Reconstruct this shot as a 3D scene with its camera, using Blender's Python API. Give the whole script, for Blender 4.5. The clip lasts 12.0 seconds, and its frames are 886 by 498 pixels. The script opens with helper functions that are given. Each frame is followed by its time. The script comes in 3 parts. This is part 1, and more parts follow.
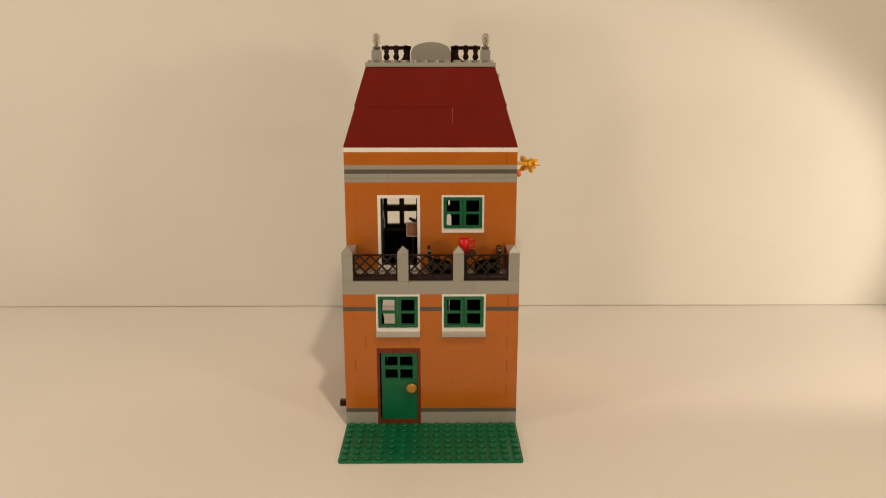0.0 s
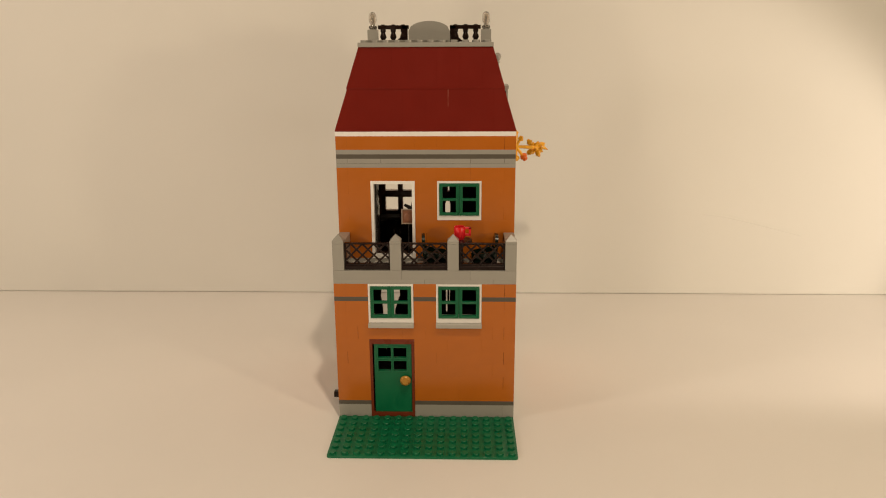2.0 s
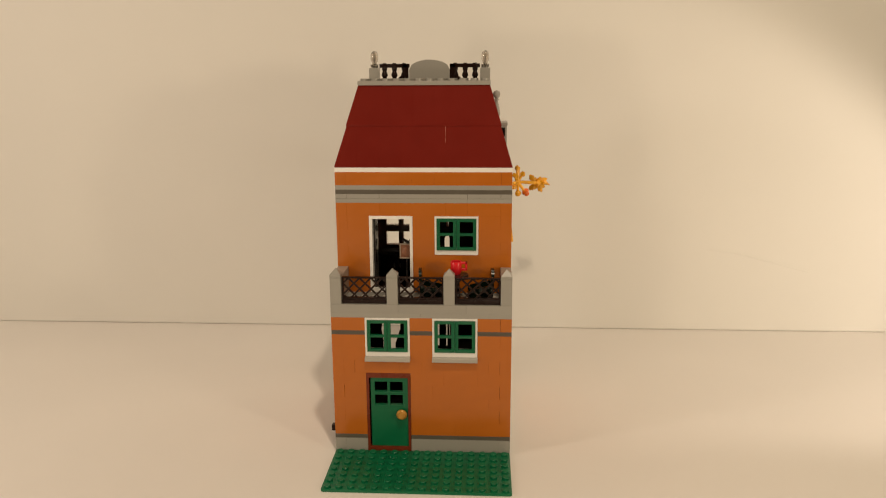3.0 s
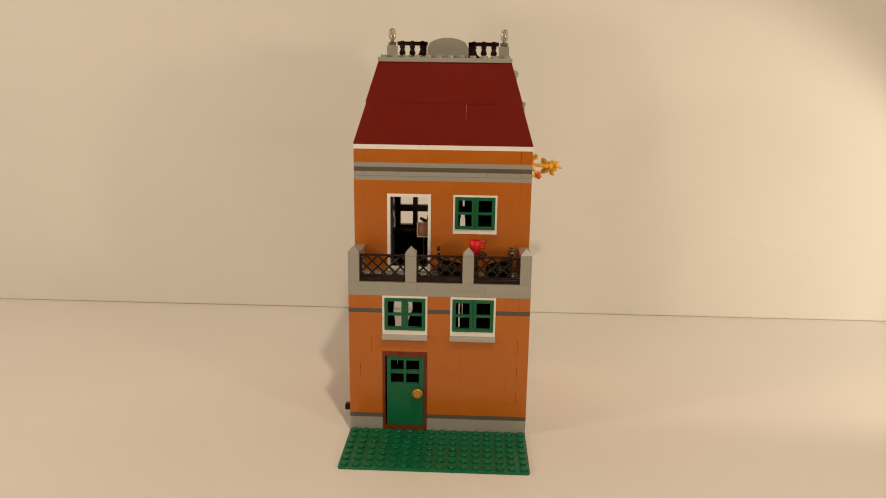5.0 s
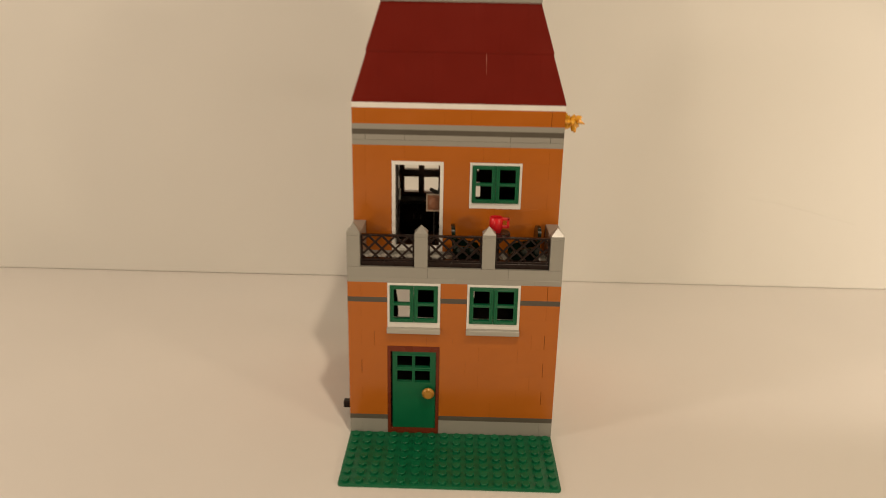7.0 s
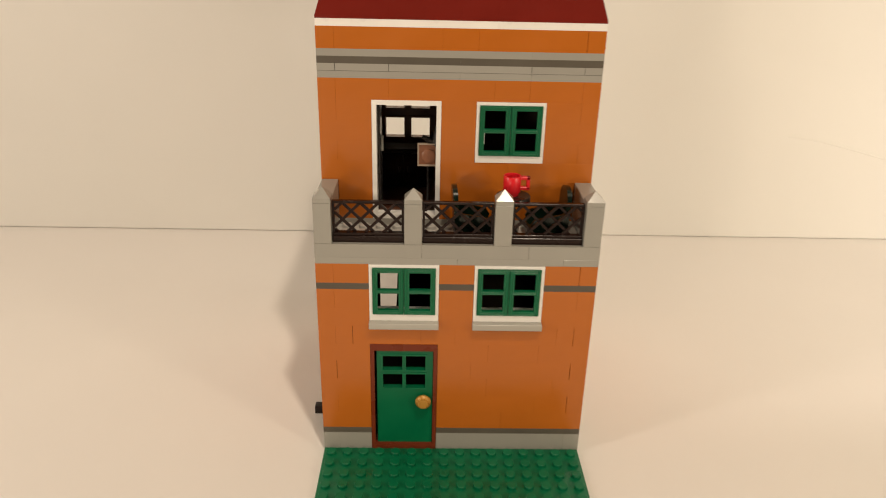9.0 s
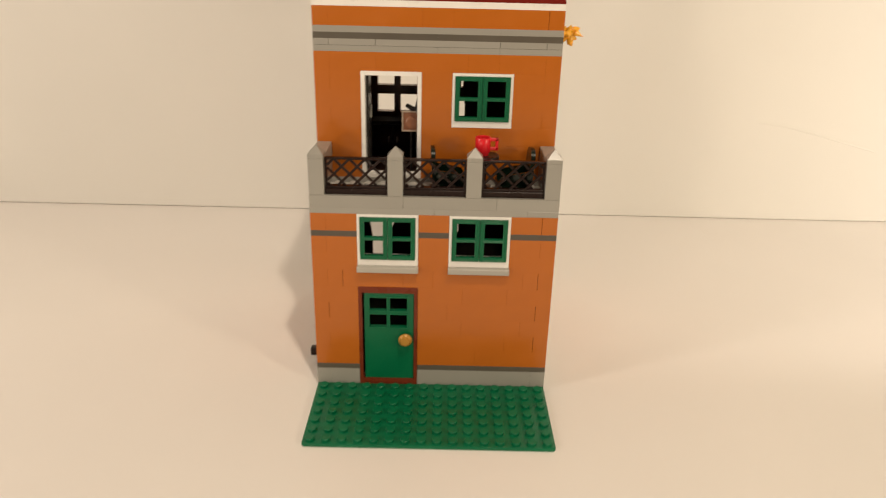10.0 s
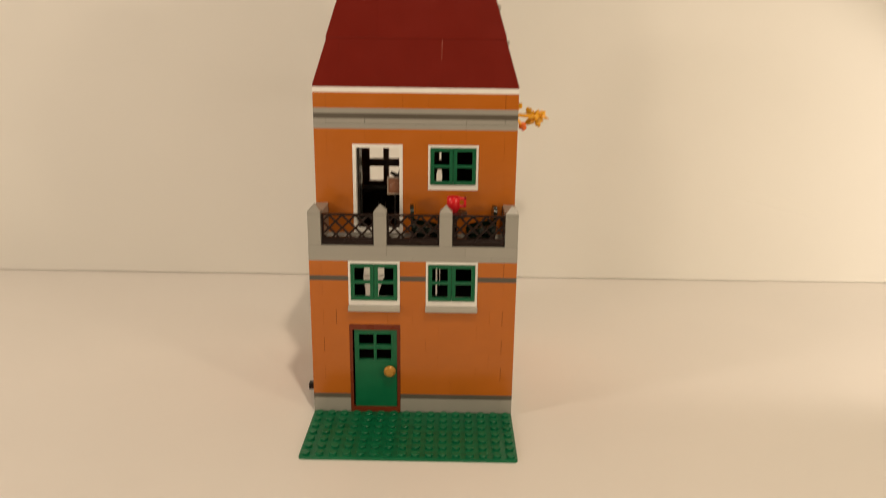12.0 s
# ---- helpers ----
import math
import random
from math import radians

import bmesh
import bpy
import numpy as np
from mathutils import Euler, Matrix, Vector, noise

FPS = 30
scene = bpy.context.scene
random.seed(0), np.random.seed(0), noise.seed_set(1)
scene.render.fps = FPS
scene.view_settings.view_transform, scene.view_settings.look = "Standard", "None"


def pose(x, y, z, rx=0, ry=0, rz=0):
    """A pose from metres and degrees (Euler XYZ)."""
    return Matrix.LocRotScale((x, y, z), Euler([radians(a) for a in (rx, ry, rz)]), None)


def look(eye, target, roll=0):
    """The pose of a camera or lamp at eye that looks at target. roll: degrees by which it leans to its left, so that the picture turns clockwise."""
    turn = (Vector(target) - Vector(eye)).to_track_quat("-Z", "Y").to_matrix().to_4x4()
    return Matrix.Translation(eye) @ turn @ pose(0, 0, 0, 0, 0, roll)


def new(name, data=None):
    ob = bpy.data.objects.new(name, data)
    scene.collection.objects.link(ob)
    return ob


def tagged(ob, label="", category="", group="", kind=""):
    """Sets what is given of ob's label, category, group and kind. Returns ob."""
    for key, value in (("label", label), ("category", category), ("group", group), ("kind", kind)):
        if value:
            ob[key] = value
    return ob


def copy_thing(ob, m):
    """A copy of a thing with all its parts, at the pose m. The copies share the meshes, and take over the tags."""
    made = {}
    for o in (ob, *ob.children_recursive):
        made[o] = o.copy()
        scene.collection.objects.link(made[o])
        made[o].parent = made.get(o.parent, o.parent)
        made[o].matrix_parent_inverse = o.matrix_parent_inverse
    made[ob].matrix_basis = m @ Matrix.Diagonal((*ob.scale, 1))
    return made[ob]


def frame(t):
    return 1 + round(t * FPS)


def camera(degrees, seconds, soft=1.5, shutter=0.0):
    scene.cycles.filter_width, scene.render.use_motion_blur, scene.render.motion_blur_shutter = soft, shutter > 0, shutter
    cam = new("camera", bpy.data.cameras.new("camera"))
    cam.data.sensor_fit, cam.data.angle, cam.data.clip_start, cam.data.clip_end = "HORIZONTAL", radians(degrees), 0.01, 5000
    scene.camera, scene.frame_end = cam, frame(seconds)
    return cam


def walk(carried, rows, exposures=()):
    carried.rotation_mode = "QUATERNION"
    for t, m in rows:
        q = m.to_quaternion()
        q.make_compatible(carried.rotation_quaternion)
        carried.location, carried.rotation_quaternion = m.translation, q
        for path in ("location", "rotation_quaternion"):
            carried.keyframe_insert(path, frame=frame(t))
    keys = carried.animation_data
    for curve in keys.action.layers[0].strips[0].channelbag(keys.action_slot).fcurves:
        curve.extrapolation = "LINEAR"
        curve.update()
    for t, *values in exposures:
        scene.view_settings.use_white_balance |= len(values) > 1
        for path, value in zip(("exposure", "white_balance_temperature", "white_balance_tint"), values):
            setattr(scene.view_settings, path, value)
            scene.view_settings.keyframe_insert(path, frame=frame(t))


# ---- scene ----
cam = camera(61.2, 12.0, soft=1.0, shutter=0.6)
# eye and target in tenths of a stud: 1.0 here is 0.08 m
UNIT = 0.08
PATH = [
    (0, (0.057, -6.49, 3.33), (0.073, -4.549, 2.849), 0),
    (0.1, (0.072, -6.482, 3.351), (0.09, -4.54, 2.873), 0),
    (0.2, (0.087, -6.476, 3.375), (0.111, -4.534, 2.898), 0),
    (0.3, (0.102, -6.469, 3.398), (0.12, -4.53, 2.907), 0),
    (0.4, (0.117, -6.458, 3.416), (0.126, -4.527, 2.897), 0),
    (0.5, (0.13, -6.441, 3.424), (0.122, -4.515, 2.886), 0),
    (0.6, (0.142, -6.413, 3.421), (0.108, -4.495, 2.854), -0.08),
    (0.7, (0.153, -6.375, 3.408), (0.114, -4.457, 2.843), -0.16),
    (0.8, (0.163, -6.334, 3.39), (0.124, -4.415, 2.831), -0.24),
    (0.9, (0.173, -6.299, 3.371), (0.129, -4.378, 2.817), -0.32),
    (1, (0.183, -6.275, 3.355), (0.13, -4.353, 2.806), -0.4),
    (1.1, (0.191, -6.266, 3.34), (0.12, -4.347, 2.782), -0.3),
    (1.2, (0.197, -6.269, 3.322), (0.12, -4.35, 2.763), -0.2),
    (1.3, (0.203, -6.276, 3.306), (0.122, -4.356, 2.753), -0.1),
    (1.4, (0.212, -6.283, 3.293), (0.136, -4.359, 2.75), -0),
    (1.5, (0.226, -6.283, 3.287), (0.162, -4.36, 2.744), 0.1),
    (1.6, (0.248, -6.274, 3.289), (0.186, -4.35, 2.747), 0.02),
    (1.7, (0.276, -6.261, 3.298), (0.216, -4.335, 2.762), -0.06),
    (1.8, (0.306, -6.246, 3.31), (0.245, -4.318, 2.779), -0.14),
    (1.9, (0.333, -6.233, 3.322), (0.275, -4.306, 2.791), -0.22),
    (2, (0.354, -6.227, 3.331), (0.295, -4.3, 2.801), -0.3),
    (2.1, (0.365, -6.229, 3.336), (0.298, -4.297, 2.824), -0.3),
    (2.2, (0.368, -6.236, 3.339), (0.302, -4.301, 2.838), -0.3),
    (2.3, (0.369, -6.247, 3.342), (0.304, -4.312, 2.84), -0.3),
    (2.4, (0.373, -6.257, 3.344), (0.299, -4.321, 2.848), -0.3),
    (2.5, (0.387, -6.264, 3.347), (0.303, -4.326, 2.86), -0.3),
    (2.6, (0.415, -6.267, 3.35), (0.319, -4.329, 2.868), -0.3),
    (2.7, (0.453, -6.269, 3.353), (0.349, -4.329, 2.877), -0.3),
    (2.8, (0.493, -6.27, 3.357), (0.4, -4.324, 2.905), -0.3),
    (2.9, (0.53, -6.271, 3.36), (0.425, -4.326, 2.908), -0.3),
    (3, (0.554, -6.274, 3.365), (0.444, -4.328, 2.919), -0.3),
    (3.1, (0.564, -6.279, 3.371), (0.454, -4.331, 2.932), -0.26),
    (3.2, (0.565, -6.286, 3.378), (0.441, -4.339, 2.937), -0.22),
    (3.3, (0.56, -6.293, 3.386), (0.43, -4.35, 2.93), -0.18),
    (3.4, (0.552, -6.3, 3.392), (0.421, -4.361, 2.921), -0.14),
    (3.5, (0.546, -6.305, 3.397), (0.412, -4.369, 2.915), -0.1),
    (3.6, (0.54, -6.309, 3.398), (0.406, -4.375, 2.906), -0.04),
    (3.7, (0.53, -6.312, 3.396), (0.397, -4.38, 2.896), 0.01),
    (5.3, (0.216, -6.25, 3.22), (0.148, -4.305, 2.758), 0.89),
    (5.4, (0.201, -6.237, 3.223), (0.132, -4.293, 2.761), 0.95),
    (5.5, (0.188, -6.224, 3.23), (0.115, -4.281, 2.763), 1),
    (5.6, (0.171, -6.213, 3.235), (0.098, -4.274, 2.754), 0.926),
    (5.7, (0.146, -6.206, 3.234), (0.087, -4.266, 2.751), 0.893),
    (5.8, (0.119, -6.198, 3.228), (0.054, -4.262, 2.736), 0.877),
    (5.9, (0.098, -6.186, 3.227), (0.025, -4.253, 2.721), 0.844),
    (6, (0.087, -6.164, 3.234), (0.008, -4.23, 2.736), 0.77),
    (6.1, (0.094, -6.138, 3.251), (0.004, -4.201, 2.763), 0.764),
    (6.2, (0.114, -6.111, 3.279), (0.028, -4.172, 2.798), 0.717),
    (6.3, (0.139, -6.075, 3.309), (0.062, -4.133, 2.836), 0.653),
    (6.4, (0.155, -6.022, 3.332), (0.082, -4.08, 2.863), 0.606),
    (6.5, (0.154, -5.946, 3.34), (0.091, -4.005, 2.862), 0.6),
    (6.6, (0.134, -5.845, 3.336), (0.082, -3.911, 2.828), 0.7),
    (6.7, (0.104, -5.724, 3.327), (0.063, -3.799, 2.786), 0.8),
    (6.8, (0.069, -5.582, 3.316), (0.034, -3.661, 2.758), 0.9),
    (6.9, (0.034, -5.417, 3.304), (-0.009, -3.507, 2.713), 1),
    (7, (0.003, -5.229, 3.293), (-0.03, -3.329, 2.668), 1.1),
    (7.1, (-0.022, -5.007, 3.284), (-0.033, -3.116, 2.634), 1.05),
    (7.2, (-0.047, -4.783, 3.275), (-0.034, -2.904, 2.588), 1),
    (7.6, (-0.163, -4.094, 3.242), (-0.104, -2.255, 2.459), 1.1),
    (8.1, (-0.282, -3.565, 3.202), (-0.208, -1.752, 2.36), 1.6),
    (8.8, (-0.247, -3.622, 3.126), (-0.191, -1.807, 2.289), 1.7),
    (8.9, (-0.21, -3.72, 3.105), (-0.164, -1.898, 2.283), 1.52),
    (9, (-0.172, -3.826, 3.086), (-0.129, -1.996, 2.279), 1.35),
    (9.1, (-0.142, -3.916, 3.075), (-0.109, -2.082, 2.279), 1.38),
    (9.2, (-0.117, -3.999, 3.071), (-0.084, -2.168, 2.265), 1.41),
    (9.3, (-0.096, -4.074, 3.069), (-0.055, -2.245, 2.263), 1.44),
    (9.4, (-0.076, -4.146, 3.067), (-0.031, -2.327, 2.237), 1.47),
    (9.5, (-0.056, -4.216, 3.061), (-0.007, -2.399, 2.226), 1.5),
    (9.6, (-0.035, -4.282, 3.05), (0.017, -2.462, 2.221), 1.48),
    (9.7, (-0.014, -4.342, 3.036), (0.034, -2.519, 2.215), 1.46),
    (9.8, (0.006, -4.4, 3.021), (0.042, -2.571, 2.212), 1.44),
    (9.9, (0.025, -4.458, 3.005), (0.045, -2.624, 2.208), 1.42),
    (10, (0.041, -4.519, 2.989), (0.05, -2.678, 2.206), 1.4),
    (10.1, (0.053, -4.584, 2.972), (0.041, -2.745, 2.187), 1.4),
    (10.2, (0.063, -4.653, 2.954), (0.051, -2.811, 2.174), 1.4),
    (10.3, (0.071, -4.721, 2.936), (0.065, -2.869, 2.18), 1.4),
    (10.4, (0.079, -4.787, 2.92), (0.082, -2.931, 2.176), 1.4),
    (10.5, (0.091, -4.849, 2.908), (0.092, -2.991, 2.168), 1.4),
    (10.6, (0.107, -4.907, 2.9), (0.107, -3.05, 2.16), 1.3),
    (10.7, (0.125, -4.964, 2.896), (0.123, -3.105, 2.158), 1.2),
    (10.8, (0.144, -5.017, 2.894), (0.126, -3.154, 2.168), 1.1),
    (10.9, (0.162, -5.065, 2.894), (0.144, -3.199, 2.173), 1),
    (11, (0.177, -5.105, 2.896), (0.143, -3.239, 2.176), 0.9),
    (11.1, (0.188, -5.133, 2.899), (0.15, -3.267, 2.18), 0.9),
    (11.2, (0.195, -5.15, 2.905), (0.155, -3.283, 2.187), 0.9),
    (11.3, (0.202, -5.163, 2.912), (0.154, -3.297, 2.193), 0.9),
    (11.4, (0.208, -5.18, 2.92), (0.165, -3.307, 2.222), 0.9),
    (11.5, (0.217, -5.21, 2.929), (0.179, -3.325, 2.262), 0.9),
    (11.6, (0.228, -5.255, 2.94), (0.187, -3.361, 2.298), 0.86),
    (11.7, (0.24, -5.309, 2.952), (0.202, -3.409, 2.329), 0.82),
    (11.8, (0.253, -5.369, 2.965), (0.216, -3.463, 2.359), 0.78),
    (11.9, (0.266, -5.43, 2.978), (0.243, -3.518, 2.393), 0.74),
    (12, (0.279, -5.489, 2.991), (0.262, -3.568, 2.436), 0.7),
]
EXPOSURES = [(0.0, 0.0, 6450, 10), (6.5, -0.01, 6450, 10), (7.2, -0.06, 6450, 10), (9.0, 0.33, 6080, 10), (10.5, 0.36, 6080, 10), (11.4, 0.36, 6080, 10), (12.0, 0.1, 6350, 10)]
walk(cam, [(t, look(Vector(eye) * UNIT, Vector(target) * UNIT, roll)) for t, eye, target, roll in PATH], EXPOSURES)

# ---------------------------------------------------------------- light
world = bpy.data.worlds.new("world")
scene.world = world
world.use_nodes = True
world.node_tree.nodes["Background"].inputs["Color"].default_value = (1.0, 0.8, 0.6, 1)
world.node_tree.nodes["Background"].inputs["Strength"].default_value = 0.02


def area_lamp(name, eye, target, size, watts, colour):
    lamp = bpy.data.lights.new(name, "AREA")
    lamp.shape, lamp.size, lamp.energy, lamp.color = "DISK", size, watts, colour
    ob = new(name, lamp)
    ob.matrix_world = look(eye, target)
    return ob


WARM = (1.0, 0.793, 0.567)
DEEP_WARM = (1.0, 0.80, 0.54)
PALE_WARM = (1.0, 0.805, 0.64)
area_lamp("key_light", (0.20, -0.56, 1.24), (0.0, 0.0, 0.1), 0.06, 5.7, WARM)
# unseen fill lamp, added to even out the brightness of table and walls
area_lamp("overhead_fill_light", (0.0, -0.9, 1.6), (0.0, 0.0, 0.0), 0.5, 1.4, WARM)
area_lamp("left_light", (-0.72, -0.36, 0.42), (-0.32, 0.25, 0.12), 0.12, 1.75, PALE_WARM)
area_lamp("front_light", (-0.40, -0.75, 0.13), (0.0, 0.1, 0.1), 0.1, 0.95, WARM)
area_lamp("right_light", (0.52, -0.44, 0.285), (0.0, 0.2, 0.14), 0.07, 1.05, DEEP_WARM)
spot = bpy.data.lights.new("corner_light", "SPOT")
spot.energy, spot.color, spot.spot_size, spot.spot_blend, spot.shadow_soft_size = 4.4, (1.0, 0.82, 0.65), radians(62), 0.35, 0.03
corner_lamp = new("corner_light", spot)
corner_lamp.matrix_world = look((0.68, -0.05, 0.13), (0.21, 0.287, 0.075))

# ---------------------------------------------------------------- materials


def material(name, colour, rough=0.3, metal=0.0, vary=0.06, bump=0.15, scale=60.0, fine=900.0, transmission=0.0, ior=1.5, spread=0.05, smudge=0.12, shine=0.5):
    """Plastic, paint or metal: tone varies in patches and from piece to piece, gloss varies with smudges, fine relief."""
    m = bpy.data.materials.new(name)
    m.use_nodes = True
    t = m.node_tree
    n, link = t.nodes, t.links.new
    p = n["Principled BSDF"]
    coord = n.new("ShaderNodeTexCoord")
    big = n.new("ShaderNodeTexNoise")
    big.inputs["Scale"].default_value, big.inputs["Detail"].default_value = scale, 5
    small = n.new("ShaderNodeTexNoise")
    small.inputs["Scale"].default_value, small.inputs["Detail"].default_value = fine, 3
    info = n.new("ShaderNodeObjectInfo")
    link(coord.outputs["Object"], big.inputs["Vector"])
    link(coord.outputs["Object"], small.inputs["Vector"])
    tone = n.new("ShaderNodeMapRange")
    tone.inputs["From Min"].default_value, tone.inputs["From Max"].default_value = 0.3, 0.7
    tone.inputs["To Min"].default_value, tone.inputs["To Max"].default_value = 1 - vary, 1 + vary
    link(big.outputs["Fac"], tone.inputs["Value"])
    each = n.new("ShaderNodeMapRange")
    each.inputs["To Min"].default_value, each.inputs["To Max"].default_value = 1 - spread, 1 + spread
    link(info.outputs["Random"], each.inputs["Value"])
    both = n.new("ShaderNodeMath")
    both.operation = "MULTIPLY"
    link(tone.outputs["Result"], both.inputs[0])
    link(each.outputs["Result"], both.inputs[1])
    mul = n.new("ShaderNodeVectorMath")
    mul.operation = "SCALE"
    mul.inputs[0].default_value = colour
    link(both.outputs[0], mul.inputs["Scale"])
    link(mul.outputs["Vector"], p.inputs["Base Color"])
    gloss = n.new("ShaderNodeMapRange")
    gloss.inputs["From Min"].default_value, gloss.inputs["From Max"].default_value = 0.3, 0.7
    gloss.inputs["To Min"].default_value, gloss.inputs["To Max"].default_value = max(0.02, rough - smudge), min(1.0, rough + smudge)
    link(big.outputs["Fac"], gloss.inputs["Value"])
    link(gloss.outputs["Result"], p.inputs["Roughness"])
    p.inputs["Metallic"].default_value = metal
    p.inputs["IOR"].default_value = ior
    p.inputs["Specular IOR Level"].default_value = shine
    p.inputs["Transmission Weight"].default_value = transmission
    b = n.new("ShaderNodeBump")
    b.inputs["Strength"].default_value, b.inputs["Distance"].default_value = bump, 0.0002
    link(small.outputs["Fac"], b.inputs["Height"])
    link(b.outputs["Normal"], p.inputs["Normal"])
    return m


ORANGE = material("orange_plastic", (0.450, 0.1265, 0.0105), 0.2, vary=0.03, spread=0.007, bump=0.06, smudge=0.05, shine=0.52)
GREY = material("light_grey_plastic", (0.32, 0.312, 0.28), 0.21, spread=0.025, vary=0.012, smudge=0.03, bump=0.06)
DARK_GREY = material("dark_grey_plastic", (0.102, 0.090, 0.072), 0.36, shine=0.3)
WHITE = material("white_plastic", (0.82, 0.81, 0.78), 0.32, vary=0.03, spread=0.02)
GREEN = material("green_plastic", (0.001, 0.120, 0.047), 0.36, smudge=0.05, shine=0.45)
PLATE_GREEN = material("baseplate_green_plastic", (0.003, 0.138, 0.056), 0.36, vary=0.1, shine=0.35)
RED = material("dark_red_plastic", (0.160, 0.0138, 0.0088), 0.17, vary=0.05, spread=0.02, bump=0.04, smudge=0.04, shine=0.35)
# pale red for a roof seam's glint, put into the colour
RED_GLINT = material("glint_red_plastic", (0.36, 0.14, 0.10), 0.3, vary=0.25, scale=300)
BROWN = material("reddish_brown_plastic", (0.15, 0.028, 0.010), 0.3, shine=0.25)
DARK_BROWN = material("dark_brown_plastic", (0.014, 0.0062, 0.0046), 0.24, shine=0.25)
BLACK = material("black_plastic", (0.016, 0.013, 0.012), 0.32)
DARK_GREEN = material("dark_green_plastic", (0.003, 0.0105, 0.0065), 0.2, shine=0.5)
GOLD = material("pearl_gold_plastic", (0.45, 0.225, 0.033), 0.42, metal=0.15)
MUG_RED = material("bright_red_plastic", (0.72, 0.012, 0.02), 0.36)
TAN = material("nougat_plastic", (0.27, 0.115, 0.06), 0.3)
FLAME = material("orange_yellow_plastic", (0.9, 0.44, 0.02), 0.22, vary=0.35, scale=110, transmission=0.25)
FLAME_DEEP = material("deep_orange_plastic", (0.85, 0.17, 0.015), 0.22, vary=0.2, scale=110, transmission=0.25)
CLEAR = material("clear_plastic", (0.74, 0.70, 0.65), 0.03, transmission=1.0, ior=1.58, vary=0.0, bump=0.0, spread=0.0, smudge=0.01)
# near-black in place of the shade inside the rooms
INNER = material("interior_shade_plastic", (0.035, 0.026, 0.02), 0.8, shine=0.1)
# orange inner faces toned down, the upper room's shade put into the colour
UPPER_INNER = material("shaded_inner_plastic", (0.13, 0.05, 0.025), 0.6, shine=0.3)
# lightened past the plastic's own brown in place of missing indoor light
BACK_BROWN = material("brightened_inner_brown_plastic", (0.22, 0.095, 0.065), 0.25, shine=0.4)
FRAME_TAN = material("pale_tan_plastic", (0.42, 0.33, 0.25), 0.3)
SILL_GREY = material("sill_grey_plastic", (0.40, 0.39, 0.35), 0.3, vary=0.02)
PALE = material("pale_grey_plastic", (0.52, 0.51, 0.48), 0.27, vary=0.02)
TABLE = material("white_table_laminate", (0.81, 0.783, 0.745), 0.42, vary=0.03, bump=0.06, scale=4, fine=500)
PAINT = material("white_wall_paint", (0.735, 0.725, 0.672), 0.75, vary=0.03, bump=0.12, scale=3.5, fine=350)
ROOM = material("room_paint", (0.6, 0.55, 0.48), 0.85, vary=0.05, bump=0.2, scale=3, fine=120)
WOOD = material("floor_wood", (0.25, 0.14, 0.07), 0.5, vary=0.25, bump=0.2, scale=9, fine=90)

# ---------------------------------------------------------------- building helpers
S, P, BASE = 0.008, 0.0032, 0.0016
X0 = -8


def pz(plates):
    """Height of a number of plates over the baseplate."""
    return BASE + plates * P


def box(bm, x0, x1, y0, y1, z0, z1, bevel=0.0, seg=1):
    m = Matrix.LocRotScale(((x0 + x1) / 2, (y0 + y1) / 2, (z0 + z1) / 2), None, (x1 - x0, y1 - y0, z1 - z0))
    made = bmesh.ops.create_cube(bm, size=1, matrix=m)
    if bevel:
        edges = list({e for v in made["verts"] for e in v.link_edges})
        bmesh.ops.bevel(bm, geom=edges, offset=bevel, segments=seg, affect="EDGES", profile=0.5)
    return bm


def prism(bm, outline, y0, y1):
    """A solid with an outline in x and z, from y0 to y1."""
    front = [bm.verts.new((x, y0, z)) for x, z in outline]
    back = [bm.verts.new((x, y1, z)) for x, z in outline]
    bm.faces.new(front), bm.faces.new(back[::-1])
    for i in range(len(outline)):
        j = (i + 1) % len(outline)
        bm.faces.new((front[j], front[i], back[i], back[j]))
    return bm


def hull(bm, points):
    """A solid round eight corners: four below, four above, both in the same turn."""
    v = [bm.verts.new(q) for q in points]
    for f in ((3, 2, 1, 0), (4, 5, 6, 7), (0, 1, 5, 4), (1, 2, 6, 5), (2, 3, 7, 6), (3, 0, 4, 7)):
        bm.faces.new([v[i] for i in f])
    return bm


def turned(bm, profile, m=Matrix(), n=16):
    """A turned solid from radii and heights, closed at both ends."""
    rings = [[bm.verts.new(m @ Vector((r * math.cos(a), r * math.sin(a), z))) for a in [2 * math.pi * k / n for k in range(n)]] for r, z in profile]
    for a, b in zip(rings, rings[1:]):
        for k in range(n):
            bm.faces.new((a[k], a[(k + 1) % n], b[(k + 1) % n], b[k]))
    bm.faces.new(rings[0][::-1]), bm.faces.new(rings[-1])
    return bm


def rod(bm, a, b, r0, r1=None, n=8):
    a, b = Vector(a), Vector(b)
    turn = (b - a).to_track_quat("Z", "Y").to_matrix().to_4x4()
    return turned(bm, [(r0, 0), (r0 if r1 is None else r1, (b - a).length)], Matrix.Translation(a) @ turn, n)


def stud(bm, x, y, z, n=14):
    """A low round knob with a softened rim."""
    return turned(bm, [(0.00245, 0), (0.00245, 0.00145), (0.0022, 0.0017)], Matrix.Translation((x, y, z)), n)


def mesh_of(name, bm, mat, smooth=0.0):
    bmesh.ops.recalc_face_normals(bm, faces=bm.faces)
    me = bpy.data.meshes.new(name)
    bm.to_mesh(me)
    bm.free()
    me.materials.append(mat)
    if smooth:
        me.shade_smooth()
        me.set_sharp_from_angle(angle=radians(smooth))
    return me


